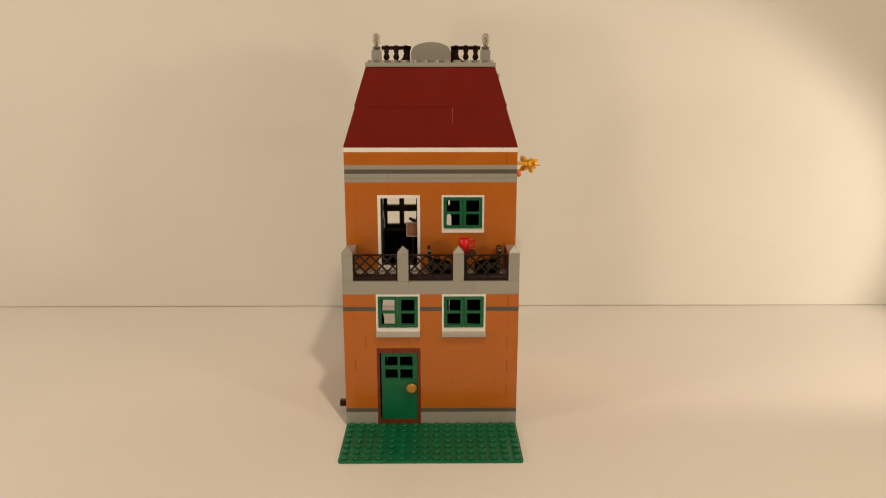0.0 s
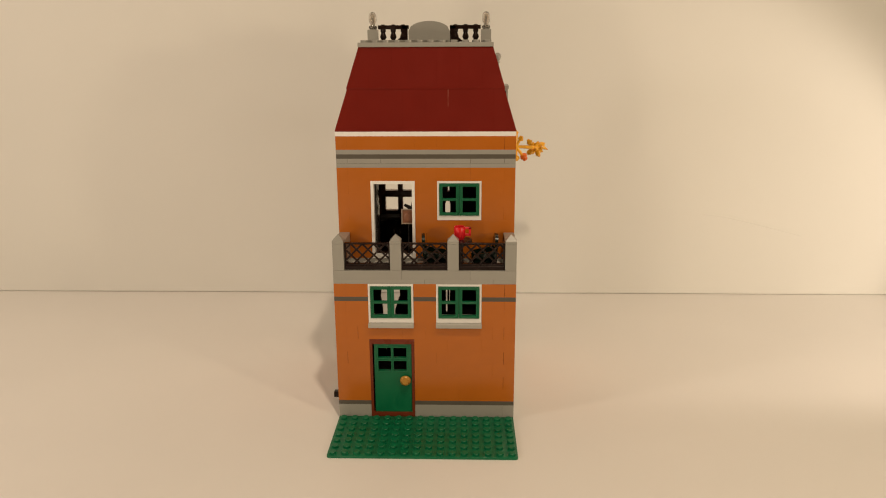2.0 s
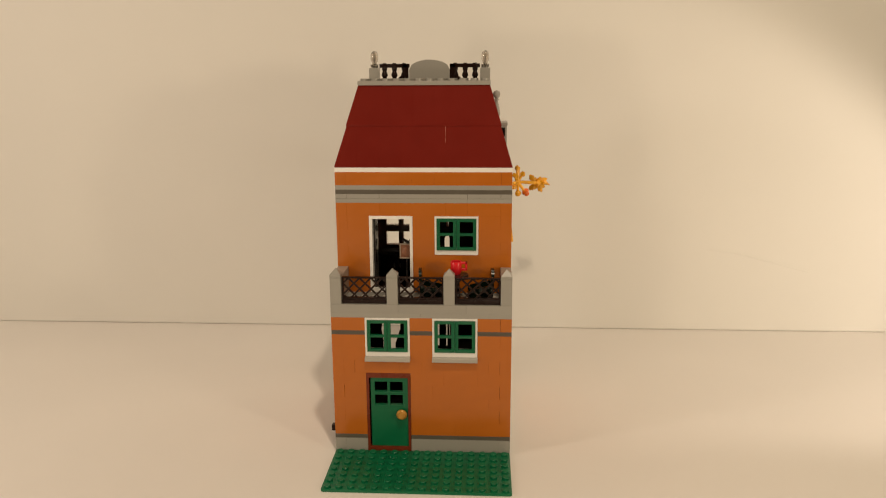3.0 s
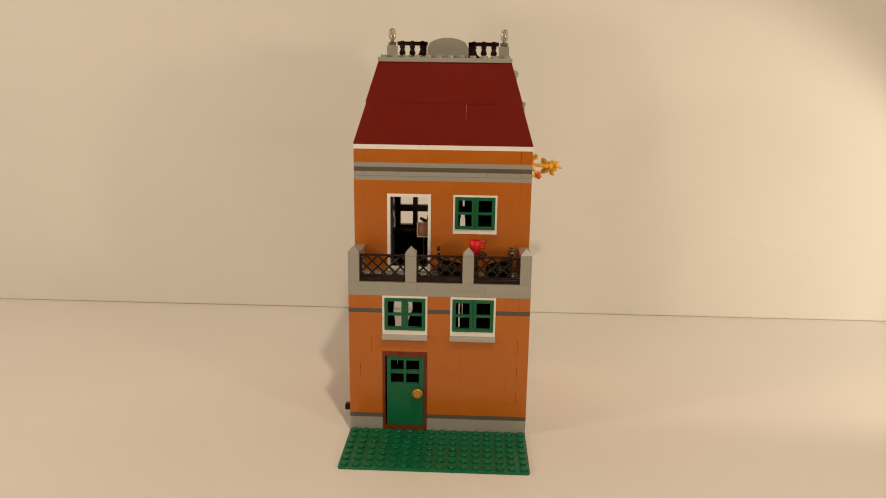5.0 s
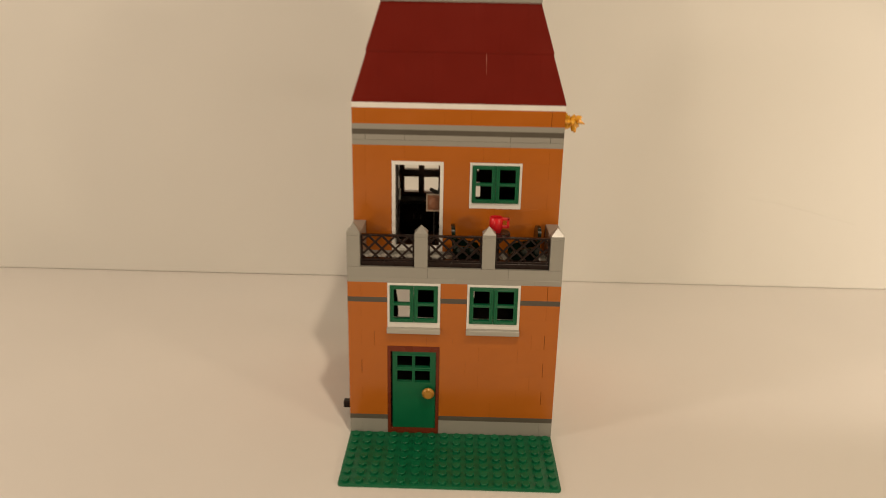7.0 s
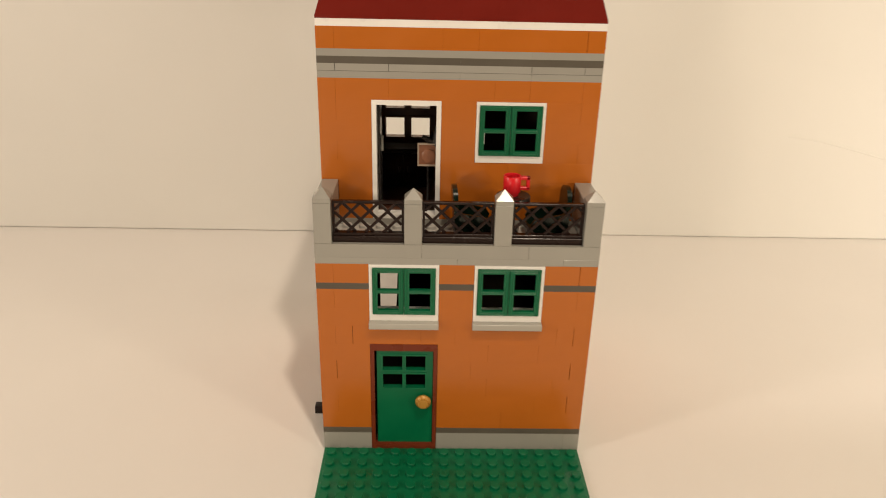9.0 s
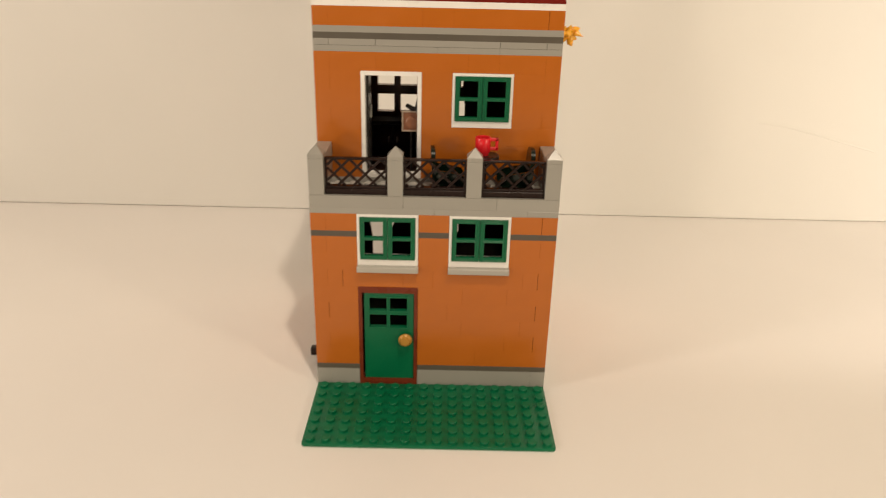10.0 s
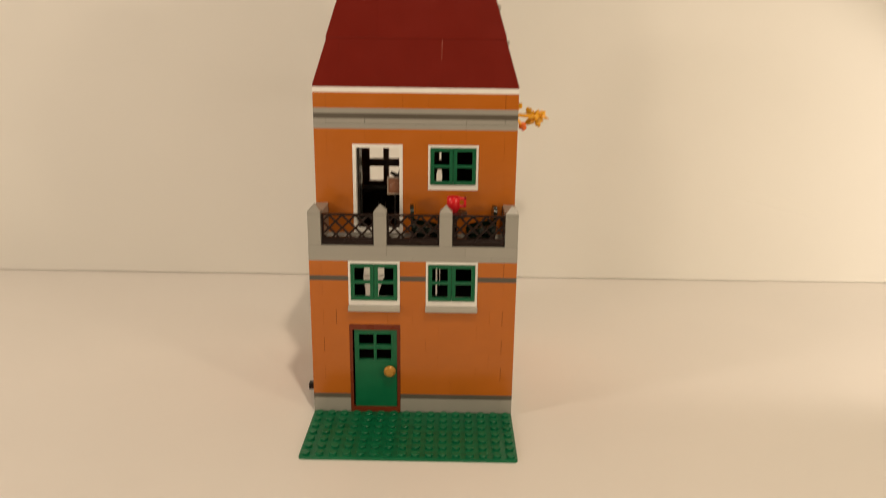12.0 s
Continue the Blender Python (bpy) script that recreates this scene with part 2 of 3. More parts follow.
def part(name, bm, mat, parent, label="", smooth=35):
    ob = new(name, mesh_of(name, bm, mat, smooth))
    ob.parent = parent
    return tagged(ob, label)


def thing(name, label, category, group=""):
    return tagged(new(name), label, category, group)


def solid(name, bm, mat, label, category, kind="", smooth=35):
    return tagged(new(name, mesh_of(name, bm, mat, smooth)), label, category, "", kind)


BRICKS = {}
FINE, OPEN = 0.000017, 0.000095


def brick(parent, mat, size, m, name="brick", left=FINE, right=FINE, drop=0.0, soft=0.0):
    """A block of that width, depth and height with its origin at its lower front left corner; left, right: half its joints."""
    key = (mat.name, left, right, drop, soft, *(round(v, 5) for v in size))
    if key not in BRICKS:
        w, d, h = size
        bm = bmesh.new()
        if soft:
            box(bm, left, w - right, 0, d, 0.000004, h - 0.000004 - drop, soft, 3)
        else:
            c = 0.00005
            outline = [(left + c, 0), (w - right - c, 0), (w - right, c), (w - right, d), (left, d), (left, c)]
            lo = [bm.verts.new((x, y, 0.000004)) for x, y in outline]
            hi = [bm.verts.new((x, y, h - 0.000004 - drop)) for x, y in outline]
            bm.faces.new(lo[::-1]), bm.faces.new(hi)
            for i in range(6):
                bm.faces.new((lo[i], lo[(i + 1) % 6], hi[(i + 1) % 6], hi[i]))
        BRICKS[key] = mesh_of(name, bm, mat)
    ob = new(name, BRICKS[key])
    ob.parent = parent
    ob.matrix_basis = m
    return ob


def course(parent, mat, seams, z0, z1, y=0.0, depth=0.005, name="brick", wide=(), drop=0.0, proud=(), slot=OPEN, soft=0.00007):
    """One row of blocks along the front, between neighbouring seams given in studs from the left end; None breaks the row; wide: open joints; drop: a joint left open above; proud: blocks that stand out."""
    for a, b in zip(seams, seams[1:]):
        if a is None or b is None:
            continue
        push = -soft * 0.7 if a in proud else 0.0
        brick(parent, mat, ((b - a) * S, depth, (z1 - z0) * P), Matrix.Translation(((X0 + a) * S, y + push, pz(z0))), name, slot if a in wide else FINE, slot if b in wide else FINE, drop, soft if a in proud else 0.0)


def side_course(parent, mat, y0, y1, z0, z1, odd, name="brick"):
    """Rows of blocks along both side walls, turned to face outwards."""
    cuts = [y0]
    step = 2 if odd else 4
    while cuts[-1] + step < y1:
        cuts.append(cuts[-1] + step)
        step = 4
    cuts.append(y1)
    for a, b in zip(cuts, cuts[1:]):
        size = ((b - a) * S, 0.004, (z1 - z0) * P)
        brick(parent[0], mat, size, Matrix.Translation((-8 * S + 0.0001, b * S, pz(z0))) @ Matrix.Rotation(-math.pi / 2, 4, "Z"), name)
        brick(parent[1], mat, size, Matrix.Translation((8 * S - 0.0001, a * S, pz(z0))) @ Matrix.Rotation(math.pi / 2, 4, "Z"), name)


def pierced(bm, x0, x1, z0, z1, y0, y1, holes):
    """A slab in x and z with rectangular holes (x0, x1, z0, z1), as one closed surface."""
    xs = sorted({x0, x1, *(v for h in holes for v in h[:2])})
    zs = sorted({z0, z1, *(v for h in holes for v in h[2:])})
    nx, nz = len(xs) - 1, len(zs) - 1

    def full(i, k):
        if not (0 <= i < nx and 0 <= k < nz):
            return False
        x, z = (xs[i] + xs[i + 1]) / 2, (zs[k] + zs[k + 1]) / 2
        return not any(h[0] < x < h[1] and h[2] < z < h[3] for h in holes)

    at = {}

    def v(i, k, y):
        if (i, k, y) not in at:
            at[i, k, y] = bm.verts.new((xs[i], y, zs[k]))
        return at[i, k, y]

    for i in range(nx):
        for k in range(nz):
            if not full(i, k):
                continue
            bm.faces.new((v(i, k, y0), v(i + 1, k, y0), v(i + 1, k + 1, y0), v(i, k + 1, y0)))
            bm.faces.new((v(i, k + 1, y1), v(i + 1, k + 1, y1), v(i + 1, k, y1), v(i, k, y1)))
            for di, dk, p, q in ((-1, 0, (i, k), (i, k + 1)), (1, 0, (i + 1, k + 1), (i + 1, k)), (0, -1, (i + 1, k), (i, k)), (0, 1, (i, k + 1), (i + 1, k + 1))):
                if not full(i + di, k + dk):
                    bm.faces.new((v(*p, y0), v(*q, y0), v(*q, y1), v(*p, y1)))
    return bm


# ---------------------------------------------------------------- the room
WALL_Y = 0.2868
solid("table_top", box(bmesh.new(), -1.1, 1.1, -0.85, WALL_Y + 0.06, -0.03, 0.0), TABLE, "off-white laminate table top pushed against the wall", "table", "structure")
solid("wall_north_lower", box(bmesh.new(), -1.6, 1.6, WALL_Y, WALL_Y + 0.1, -0.75, -0.031), PAINT, "plain off-white painted wall below the table top", "wall", "structure")
solid("wall_north", box(bmesh.new(), -1.6, 1.6, WALL_Y, WALL_Y + 0.1, 0.0001, 1.75, 0.0019, 4), PAINT, "plain off-white painted wall behind the table", "wall", "structure")
solid("wall_south", box(bmesh.new(), -1.6, 1.6, -2.3, -2.2, -0.75, 1.75), ROOM, "plain painted wall", "wall", "structure")
solid("wall_west", box(bmesh.new(), -1.7, -1.6, -2.3, WALL_Y + 0.1, -0.75, 1.75), ROOM, "plain painted wall", "wall", "structure")
solid("wall_east", box(bmesh.new(), 1.6, 1.7, -2.3, WALL_Y + 0.1, -0.75, 1.75), ROOM, "plain painted wall", "wall", "structure")
solid("ceiling", box(bmesh.new(), -1.7, 1.7, -2.3, WALL_Y + 0.1, 1.75, 1.85), ROOM, "plain painted ceiling", "ceiling", "structure")
solid("floor", box(bmesh.new(), -1.7, 1.7, -2.3, WALL_Y + 0.1, -0.85, -0.75), WOOD, "brown wooden floor", "floor", "structure")

# faint raised crease in the wall paint
crease = bmesh.new()
ends = [(0.280, 0.0900, 0.00004), (0.306, 0.0866, 0.00024), (0.330, 0.0810, 0.00034), (0.354, 0.0749, 0.00034), (0.387, 0.0664, 0.00004)]
for (xa, za, ha), (xb, zb, hb) in zip(ends, ends[1:]):
    up = Vector((0, 0, 0.0007))
    a, b = Vector((xa, WALL_Y, za)), Vector((xb, WALL_Y, zb))
    top_a, top_b = a - Vector((0, ha, 0)), b - Vector((0, hb, 0))
    hull(crease, [a - up, b - up, b + up, a + up, top_a - up * 0.2, top_b - up * 0.2, top_b + up * 0.2, top_a + up * 0.2])
solid("wall_crease", crease, PAINT, "thin raised crease in the wall paint", "trim", "structure")

# ---------------------------------------------------------------- the toy house
house = thing("toy_house", "three-storey toy brick house with orange walls and dark red roof", "toy house")
DEEP = 16

# green baseplate with its knobs
bm = bmesh.new()
box(bm, -8 * S + 0.0001, 8 * S - 0.0001, -7 * S + 0.0001, DEEP * S - 0.0001, 0.0, BASE)
bmesh.ops.bevel(bm, geom=[e for e in bm.edges if abs(e.verts[0].co.z - e.verts[1].co.z) > 0.001], offset=0.0022, segments=5, affect="EDGES", profile=0.5)
bmesh.ops.bevel(bm, geom=[e for e in bm.edges if e.verts[0].co.z > 0.001 and e.verts[1].co.z > 0.001], offset=0.0004, segments=2, affect="EDGES", profile=0.5)
for i in range(16):
    for j in range(-7, 0):
        stud(bm, (i - 7.5) * S, (j + 0.5) * S, BASE)
baseplate = part("baseplate", bm, PLATE_GREEN, house, "green studded baseplate")

# inner shells that carry the blocks; the rooms' shade is put into their colour
G_DOOR, G_W1, G_W2 = (-5, -1, 0, 19), (-5, -1, 23, 32), (1, 5, 23, 32)
U_DOOR, U_WIN = (-5, -1, 35, 53), (1, 5, 44, 53)


def hole(h):
    return (h[0] * S, h[1] * S, pz(h[2]), pz(h[3]))


WEST, EAST = -8 * S + 0.004, 8 * S - 0.004
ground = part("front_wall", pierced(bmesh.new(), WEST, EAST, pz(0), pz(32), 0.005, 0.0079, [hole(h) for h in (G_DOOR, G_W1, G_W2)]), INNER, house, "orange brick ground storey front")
# back of the ground storey: an uneven gap between shapes coloured shade-dark, and narrow slits
SLITS = [(1.5 * S, 1.66 * S, pz(13), pz(20)), (1.86 * S, 1.93 * S, pz(15.5), pz(20)), (0.5 * S, 0.8 * S, pz(13), pz(20))]
BACK = 13.4 * S
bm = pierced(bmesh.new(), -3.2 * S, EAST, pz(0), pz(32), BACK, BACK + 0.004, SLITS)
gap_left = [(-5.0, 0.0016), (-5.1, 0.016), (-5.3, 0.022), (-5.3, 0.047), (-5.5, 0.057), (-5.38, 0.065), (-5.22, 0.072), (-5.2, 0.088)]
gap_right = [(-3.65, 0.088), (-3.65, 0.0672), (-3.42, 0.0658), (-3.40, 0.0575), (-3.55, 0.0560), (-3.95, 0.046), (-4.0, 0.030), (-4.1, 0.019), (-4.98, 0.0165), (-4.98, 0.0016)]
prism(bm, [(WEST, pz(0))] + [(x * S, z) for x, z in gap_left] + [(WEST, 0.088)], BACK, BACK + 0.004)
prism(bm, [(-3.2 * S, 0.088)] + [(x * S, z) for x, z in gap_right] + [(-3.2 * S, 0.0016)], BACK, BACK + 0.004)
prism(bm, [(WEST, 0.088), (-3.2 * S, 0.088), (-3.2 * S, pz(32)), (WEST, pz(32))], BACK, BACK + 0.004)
part("back_wall", bm, INNER, house, "back wall with an uneven gap, coloured dark for shade", 0)
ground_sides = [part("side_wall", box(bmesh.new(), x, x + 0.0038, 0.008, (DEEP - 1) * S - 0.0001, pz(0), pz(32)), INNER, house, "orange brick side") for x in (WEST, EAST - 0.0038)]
# added dark sheet that keeps the door panes black
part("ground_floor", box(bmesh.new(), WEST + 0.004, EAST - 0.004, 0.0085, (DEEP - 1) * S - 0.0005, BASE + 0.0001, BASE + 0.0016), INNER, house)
part("storey_floor", box(bmesh.new(), WEST, EAST, 4 * S + 0.005, DEEP * S - 0.0005, pz(32) + 0.0001, pz(33) - 0.0002), UPPER_INNER, house)
upper = part("front_wall", pierced(bmesh.new(), WEST, EAST, pz(33), pz(63), 4 * S + 0.005, 4 * S + 0.0079, [hole((U_DOOR[0], U_DOOR[1], 35, 53)), hole(U_WIN)]), UPPER_INNER, house, "orange brick upper storey front")
upper_sides = [part("side_wall", box(bmesh.new(), x, x + 0.0038, 4 * S + 0.008, (DEEP - 1) * S, pz(33), pz(63)), UPPER_INNER, house, "orange brick side") for x in (WEST, EAST - 0.0038)]

# back wall of the upper storey: a dark lattice of panes
bm = bmesh.new()
panes = [(x * S, (x + w) * S, pz(a), pz(a + 3.5)) for x, w in ((-4.75, 1.3), (-2.95, 1.3), (-1.15, 1.3)) for a in (40.8, 46.0)]
panes += [(0.3 * S, 3.2 * S, pz(36), pz(43.6)), (1.74 * S, 1.97 * S, pz(45.8), pz(47.6))]
pierced(bm, -8 * S + 0.004, 8 * S - 0.004, pz(33), pz(63), 14.2 * S, 14.7 * S, panes)
back = part("back_wall", bm, BACK_BROWN, house, "dark brown lattice back wall")
# added dark mask: a bottle-shaped gap and a small slit shape the bright spots
bm = pierced(bmesh.new(), 0.2 * S, EAST - 0.0042, pz(33), pz(63), 0.085, 0.0868, [(0.0124, 0.0164, 0.1362, 0.1440), (0.0130, 0.0160, 0.1440, 0.1468), (0.0138, 0.0157, 0.1528, 0.1585)])
part("partition", bm, INNER, house, "added dark mask with narrow gaps")
for a, b, c, d in panes[:6]:
    part("pane_frame", pierced(bmesh.new(), a - 0.0012, b + 0.0012, c - 0.0010, d + 0.0010, 14.2 * S - 0.0012, 14.2 * S - 0.0001, [(a, b, c, d)]), BACK_BROWN, back)


def rows(parent, table, y):
    for z0, z1, mat, seams, name, *wide in table:
        course(parent, mat, seams, z0, z1, y, name=name, wide=wide, drop=0.00012 if z0 == 56 else 0.0, proud=(13,) if y and z0 == 50 else (11,) if z0 == 41 else ())


N = None
rows(ground, [
    (0, 3, GREY, [0, 1, 3, N, 7, 15, 16], "brick"),
    (3, 4, DARK_GREY, [0, 3, N, 7, 16], "plate"),
    (4, 7, ORANGE, [0, 3, N, 7, 11, 16], "brick"),
    (7, 10, ORANGE, [0, 1, 3, N, 7, 13, 15, 16], "brick", 15),
    (10, 13, ORANGE, [0, 3, N, 7, 10, 14, 16], "brick"),
    (13, 16, ORANGE, [0, 1, 3, N, 7, 9, 15, 16], "brick", 1, 15),
    (16, 19, ORANGE, [0, 3, N, 7, 10, 13, 16], "brick"),
    (19, 22, ORANGE, [0, 1, 2, 6, 8, 14, 15, 16], "brick", 2, 15),
    (22, 25, ORANGE, [0, 3, N, 7, 9, N, 13, 16], "brick"),
    (25, 28, ORANGE, [0, 1, 3, N, 7, 9, N, 13, 15, 16], "brick"),
    (28, 29, DARK_GREY, [0, 3, N, 7, 9, N, 13, 16], "plate"),
    (29, 32, ORANGE, [0, 1, 3, N, 7, 9, N, 13, 15, 16], "brick", 15),
], 0.0)
rows(upper, [
    (33, 35, GREY, [0, 8, 16], "plate"),
    (35, 38, ORANGE, [0, 3, N, 7, 12, 16], "brick"),
    (38, 41, ORANGE, [0, 1, 3, N, 7, 8, 15, 16], "brick", 1, 8, 15),
    (41, 44, ORANGE, [0, 3, N, 7, 11, 16], "brick"),
    (44, 47, ORANGE, [0, 1, 3, N, 7, 9, N, 13, 15, 16], "brick"),
    (47, 50, ORANGE, [0, 3, N, 7, 9, N, 13, 16], "brick"),
    (50, 53, ORANGE, [0, 1, 3, N, 7, 9, N, 13, 15, 16], "brick"),
    (53, 56, ORANGE, [0, 1, 4, 10, 12, 15, 16], "brick"),
    (56, 57, GREY, [0, 8, 12, 16], "plate"),
    (57, 58, GREY, [0, 1, 4, 12, 15, 16], "plate", 1, 4, 12, 15),
    (58, 59, DARK_GREY, [0, 8, 16], "plate"),
    (59, 60, GREY, [0, 12, 16], "plate"),
    (60, 63, ORANGE, [0, 1, 7, 9, 15, 16], "brick", 15),
    (63, 64, WHITE, [0, 2, 6, 10, 14, 16], "plate"),
], 4 * S)
ROWS_SIDE = [(0, 3, GREY), (3, 4, DARK_GREY), (4, 7, ORANGE), (7, 10, ORANGE), (10, 13, ORANGE), (13, 16, ORANGE), (16, 19, ORANGE),
             (19, 22, ORANGE), (22, 25, ORANGE), (25, 28, ORANGE), (28, 29, DARK_GREY), (29, 32, ORANGE)]
for k, (z0, z1, mat) in enumerate(ROWS_SIDE):
    side_course(ground_sides, mat, 0.64, DEEP, z0, z1, k % 2, "plate" if z1 - z0 == 1 else "brick")
UPPER_SIDE = [(33, 35, GREY)] + [(z, z + 3, ORANGE) for z in range(35, 56, 3)] + [(56, 57, GREY), (57, 58, GREY), (58, 59, DARK_GREY), (59, 60, GREY), (60, 63, ORANGE), (63, 64, WHITE)]
for k, (z0, z1, mat) in enumerate(UPPER_SIDE):
    side_course(upper_sides, mat, 4.64, DEEP, z0, z1, k % 2, "plate" if z1 - z0 == 1 else "brick")


# windows: white frame, two green sashes of two panes
def window(x, plates, y, sill):
    w = part("window", pierced(bmesh.new(), 0.00008, 4 * S - 0.00008, 0.0001, 9 * P - 0.0001, -0.0003, 0.0062, [(0.0015, 4 * S - 0.0015, 0.0042, 9 * P - 0.0016)]), WHITE, house, "white window frame with green sashes")
    w.location = (x * S, y, pz(plates))
    for k in (0, 1):
        a = 0.0016 + k * 0.0145
        b = a + 0.0143
        z0, z1 = 0.0036, 9 * P - 0.0017
        mid = (z0 + z1) / 2
        bm = pierced(bmesh.new(), a, b, z0, z1, -0.0010, 0.0010, [(a + 0.0023, b - 0.0023, z0 + 0.0022, mid - 0.0009), (a + 0.0023, b - 0.0023, mid + 0.0009, z1 - 0.0022)])
        for c in (z0, mid - 0.0008, z1 - 0.0016):
            box(bm, a + 0.0016, b - 0.0016, -0.0012, -0.0010, c + 0.0003, c + 0.0013, 0.0002)
        for c in (a, b - 0.0016):
            box(bm, c + 0.0003, c + 0.0013, -0.0012, -0.0010, z0 + 0.0004, z1 - 0.0004, 0.0002)
        sash = part("sash", bm, GREEN, w, "green sash with two panes")
    if sill:
        part("sill", box(bmesh.new(), -0.00015, 4 * S + 0.00015, -0.0034, 0.0040, -P + 0.0001, 0.0, 0.0002), SILL_GREY, w, "light grey sill")
    return w


window(-5, 23, 0.0, True)
window(1, 23, 0.0, True)
window(1, 44, 4 * S, False)

# front door: brown frame, green leaf with four panes, gold knob
H = 19 * P
door = part("front_door", pierced(bmesh.new(), 0.00008, 4 * S - 0.00008, 0.0001, H, -0.0003, 0.0065, [(0.0019, 4 * S - 0.0019, 0.0034, H - 0.0036)]), BROWN, house, "reddish brown frame with green door")
door.location = (-5 * S, 0.0, pz(0))
z1 = H - 0.0038
x0, x1 = 0.0030, 4 * S - 0.0021
cells = [(a, a + 0.0094, c, c + 0.0079) for a in (x0 + 0.0028, x0 + 0.0139) for c in (z1 - 0.0209, z1 - 0.0108)]
bm = pierced(bmesh.new(), x0, x1, 0.0036, z1, 0.0006, 0.0032, cells)
for a, b, c, d in cells:
    pierced(bm, a - 0.0009, b + 0.0009, c - 0.0009, d + 0.0009, 0.0002, 0.00065, [(a, b, c, d)])
leaf = part("leaf", bm, GREEN, door, "green door leaf with four small panes")
turn = Matrix.Translation((4 * S - 0.0066, 0.0008, 0.0294)) @ Matrix.Rotation(math.pi / 2, 4, "X")
part("knob", turned(bmesh.new(), [(0.0018, 0), (0.0018, 0.0014), (0.0034, 0.0018), (0.0039, 0.0024), (0.0037, 0.0031), (0.0028, 0.0036), (0.0026, 0.0039), (0.0024, 0.0047), (0.0004, 0.0048)], turn, 24), GOLD, door, "round pearl gold knob", 60)

# balcony door: white frame, standing open
H = 18 * P
balcony_door = part("balcony_door", pierced(bmesh.new(), 0.00008, 4 * S - 0.00008, 0.0001, H, -0.0003, 0.0065, [(0.0022, 4 * S - 0.0022, 0.0020, H - 0.0022)]), WHITE, house, "white door frame standing open")
balcony_door.location = (-5 * S, 4 * S, pz(35))
part("leaf", box(bmesh.new(), 0.0022, 0.0034, 0.0068, 0.022, 0.0022, H - 0.0024, 0.0003), BLACK, balcony_door, "black leaf swung inwards")
part("door_handle", box(bmesh.new(), 0.0034, 0.0046, 0.0120, 0.0140, 0.0300, 0.0375, 0.0003), GREY, balcony_door, "light grey handle")

# ---------------------------------------------------------------- balcony
bm = bmesh.new()
box(bm, -8 * S + 0.0045, 8 * S - 0.0045, 0.005, 4 * S + 0.0045, pz(32), pz(34))
for i in range(14):
    for j in range(1, 4):
        stud(bm, (i - 6.5) * S, (j + 0.5) * S, pz(34))
balcony = part("balcony", bm, PALE, house, "pale grey studded balcony floor")
course(balcony, GREY, [0, 8, 14, 16], 32, 33, name="plate", wide=(8,), drop=0.00002, proud=(14,), slot=0.00005, soft=0.0002)
course(balcony, GREY, [0, 6, 12, 16], 33, 35, name="brick", wide=(6, 12), slot=0.00005)
for k, a in enumerate((-8, -3, 2, 7)):
    bm = bmesh.new()
    x0, x1 = a * S + 0.0001, (a + 1) * S - 0.0001
    box(bm, x0, x1, 0.0, S - 0.0001, pz(35) + 0.00005, pz(41) - 0.0001, 0.00015)
    part("post", bm, GREY, balcony)
    bm = bmesh.new()
    c, z0, z1, zt = (x0 + x1) / 2, pz(41), pz(41) + 0.0020, pz(43)
    low = [(x0, 0, z1), (x1, 0, z1), (x1, S - 0.0001, z1), (x0, S - 0.0001, z1)]
    v = [bm.verts.new(q) for q in low + [(c, S / 2, zt)]]
    for f in ((0, 1, 4), (1, 2, 4), (2, 3, 4), (3, 0, 4)):
        bm.faces.new([v[i] for i in f])
    base = [bm.verts.new((q[0], q[1], z0)) for q in low]
    for i in range(4):
        bm.faces.new((base[i], base[(i + 1) % 4], v[(i + 1) % 4], v[i]))
    bm.faces.new(base[::-1])
    part("post_cap", bm, GREY, balcony, "pointed light grey cap", 20)
for a in (-8, 7):
    part("side_rail", box(bmesh.new(), a * S + 0.0001, (a + 1) * S - 0.0001, S, 4 * S - 0.0002, pz(35), pz(41) + 0.0006, 0.0004), GREY, balcony)


def lattice(x):
    """A four-stud lattice panel: frame, foot beam and crossing bars."""
    bm = bmesh.new()
    w, h = 4 * S - 0.0002, 6 * P - 0.0001
    foot, top, side = 0.0042, h - 0.0012, 0.0011
    box(bm, 0, w, 0.0004, 0.0052, 0, foot - 0.0012, 0.0002)
    box(bm, 0, w, 0.0012, 0.0044, foot - 0.0012, foot, 0.0001)
    box(bm, 0, w, 0.0016, 0.0040, top, h, 0.0002)
    box(bm, 0, side, 0.0018, 0.0038, foot, top)
    box(bm, w - side, w, 0.0018, 0.0038, foot, top)
    tall = top - foot
    for sign, y in ((1, 0.0021), (-1, 0.0029)):
        for k in range(-2, 5):
            xa = k * 0.008 - (0.0015 if sign > 0 else 0.0036)
            pts = []
            for s in (0.0, 1.0):
                pts.append((xa + s * tall, foot + s * tall) if sign > 0 else (xa + s * tall, top - s * tall))
            (ax, az), (bx, bz) = pts
            lo, hi = max(0.0, (side - ax) / tall), min(1.0, (w - side - ax) / tall)
            if hi - lo < 0.05:
                continue
            p, q = [Vector((ax + s * (bx - ax), y, az + s * (bz - az))) for s in (lo, hi)]
            across = (q - p).normalized().cross(Vector((0, 1, 0))) * 0.0006
            deep = Vector((0, 0.0008, 0))
            hull(bm, [p - across, q - across, q - across + deep, p - across + deep, p + across, q + across, q + across + deep, p + across + deep])
    ob = part("lattice_panel", bm, DARK_BROWN, balcony, "dark brown lattice railing", 0)
    ob.location = (x * S + 0.0001, 0.0016, pz(35) + 0.0001)


for x in (-7, -2, 3):
    lattice(x)

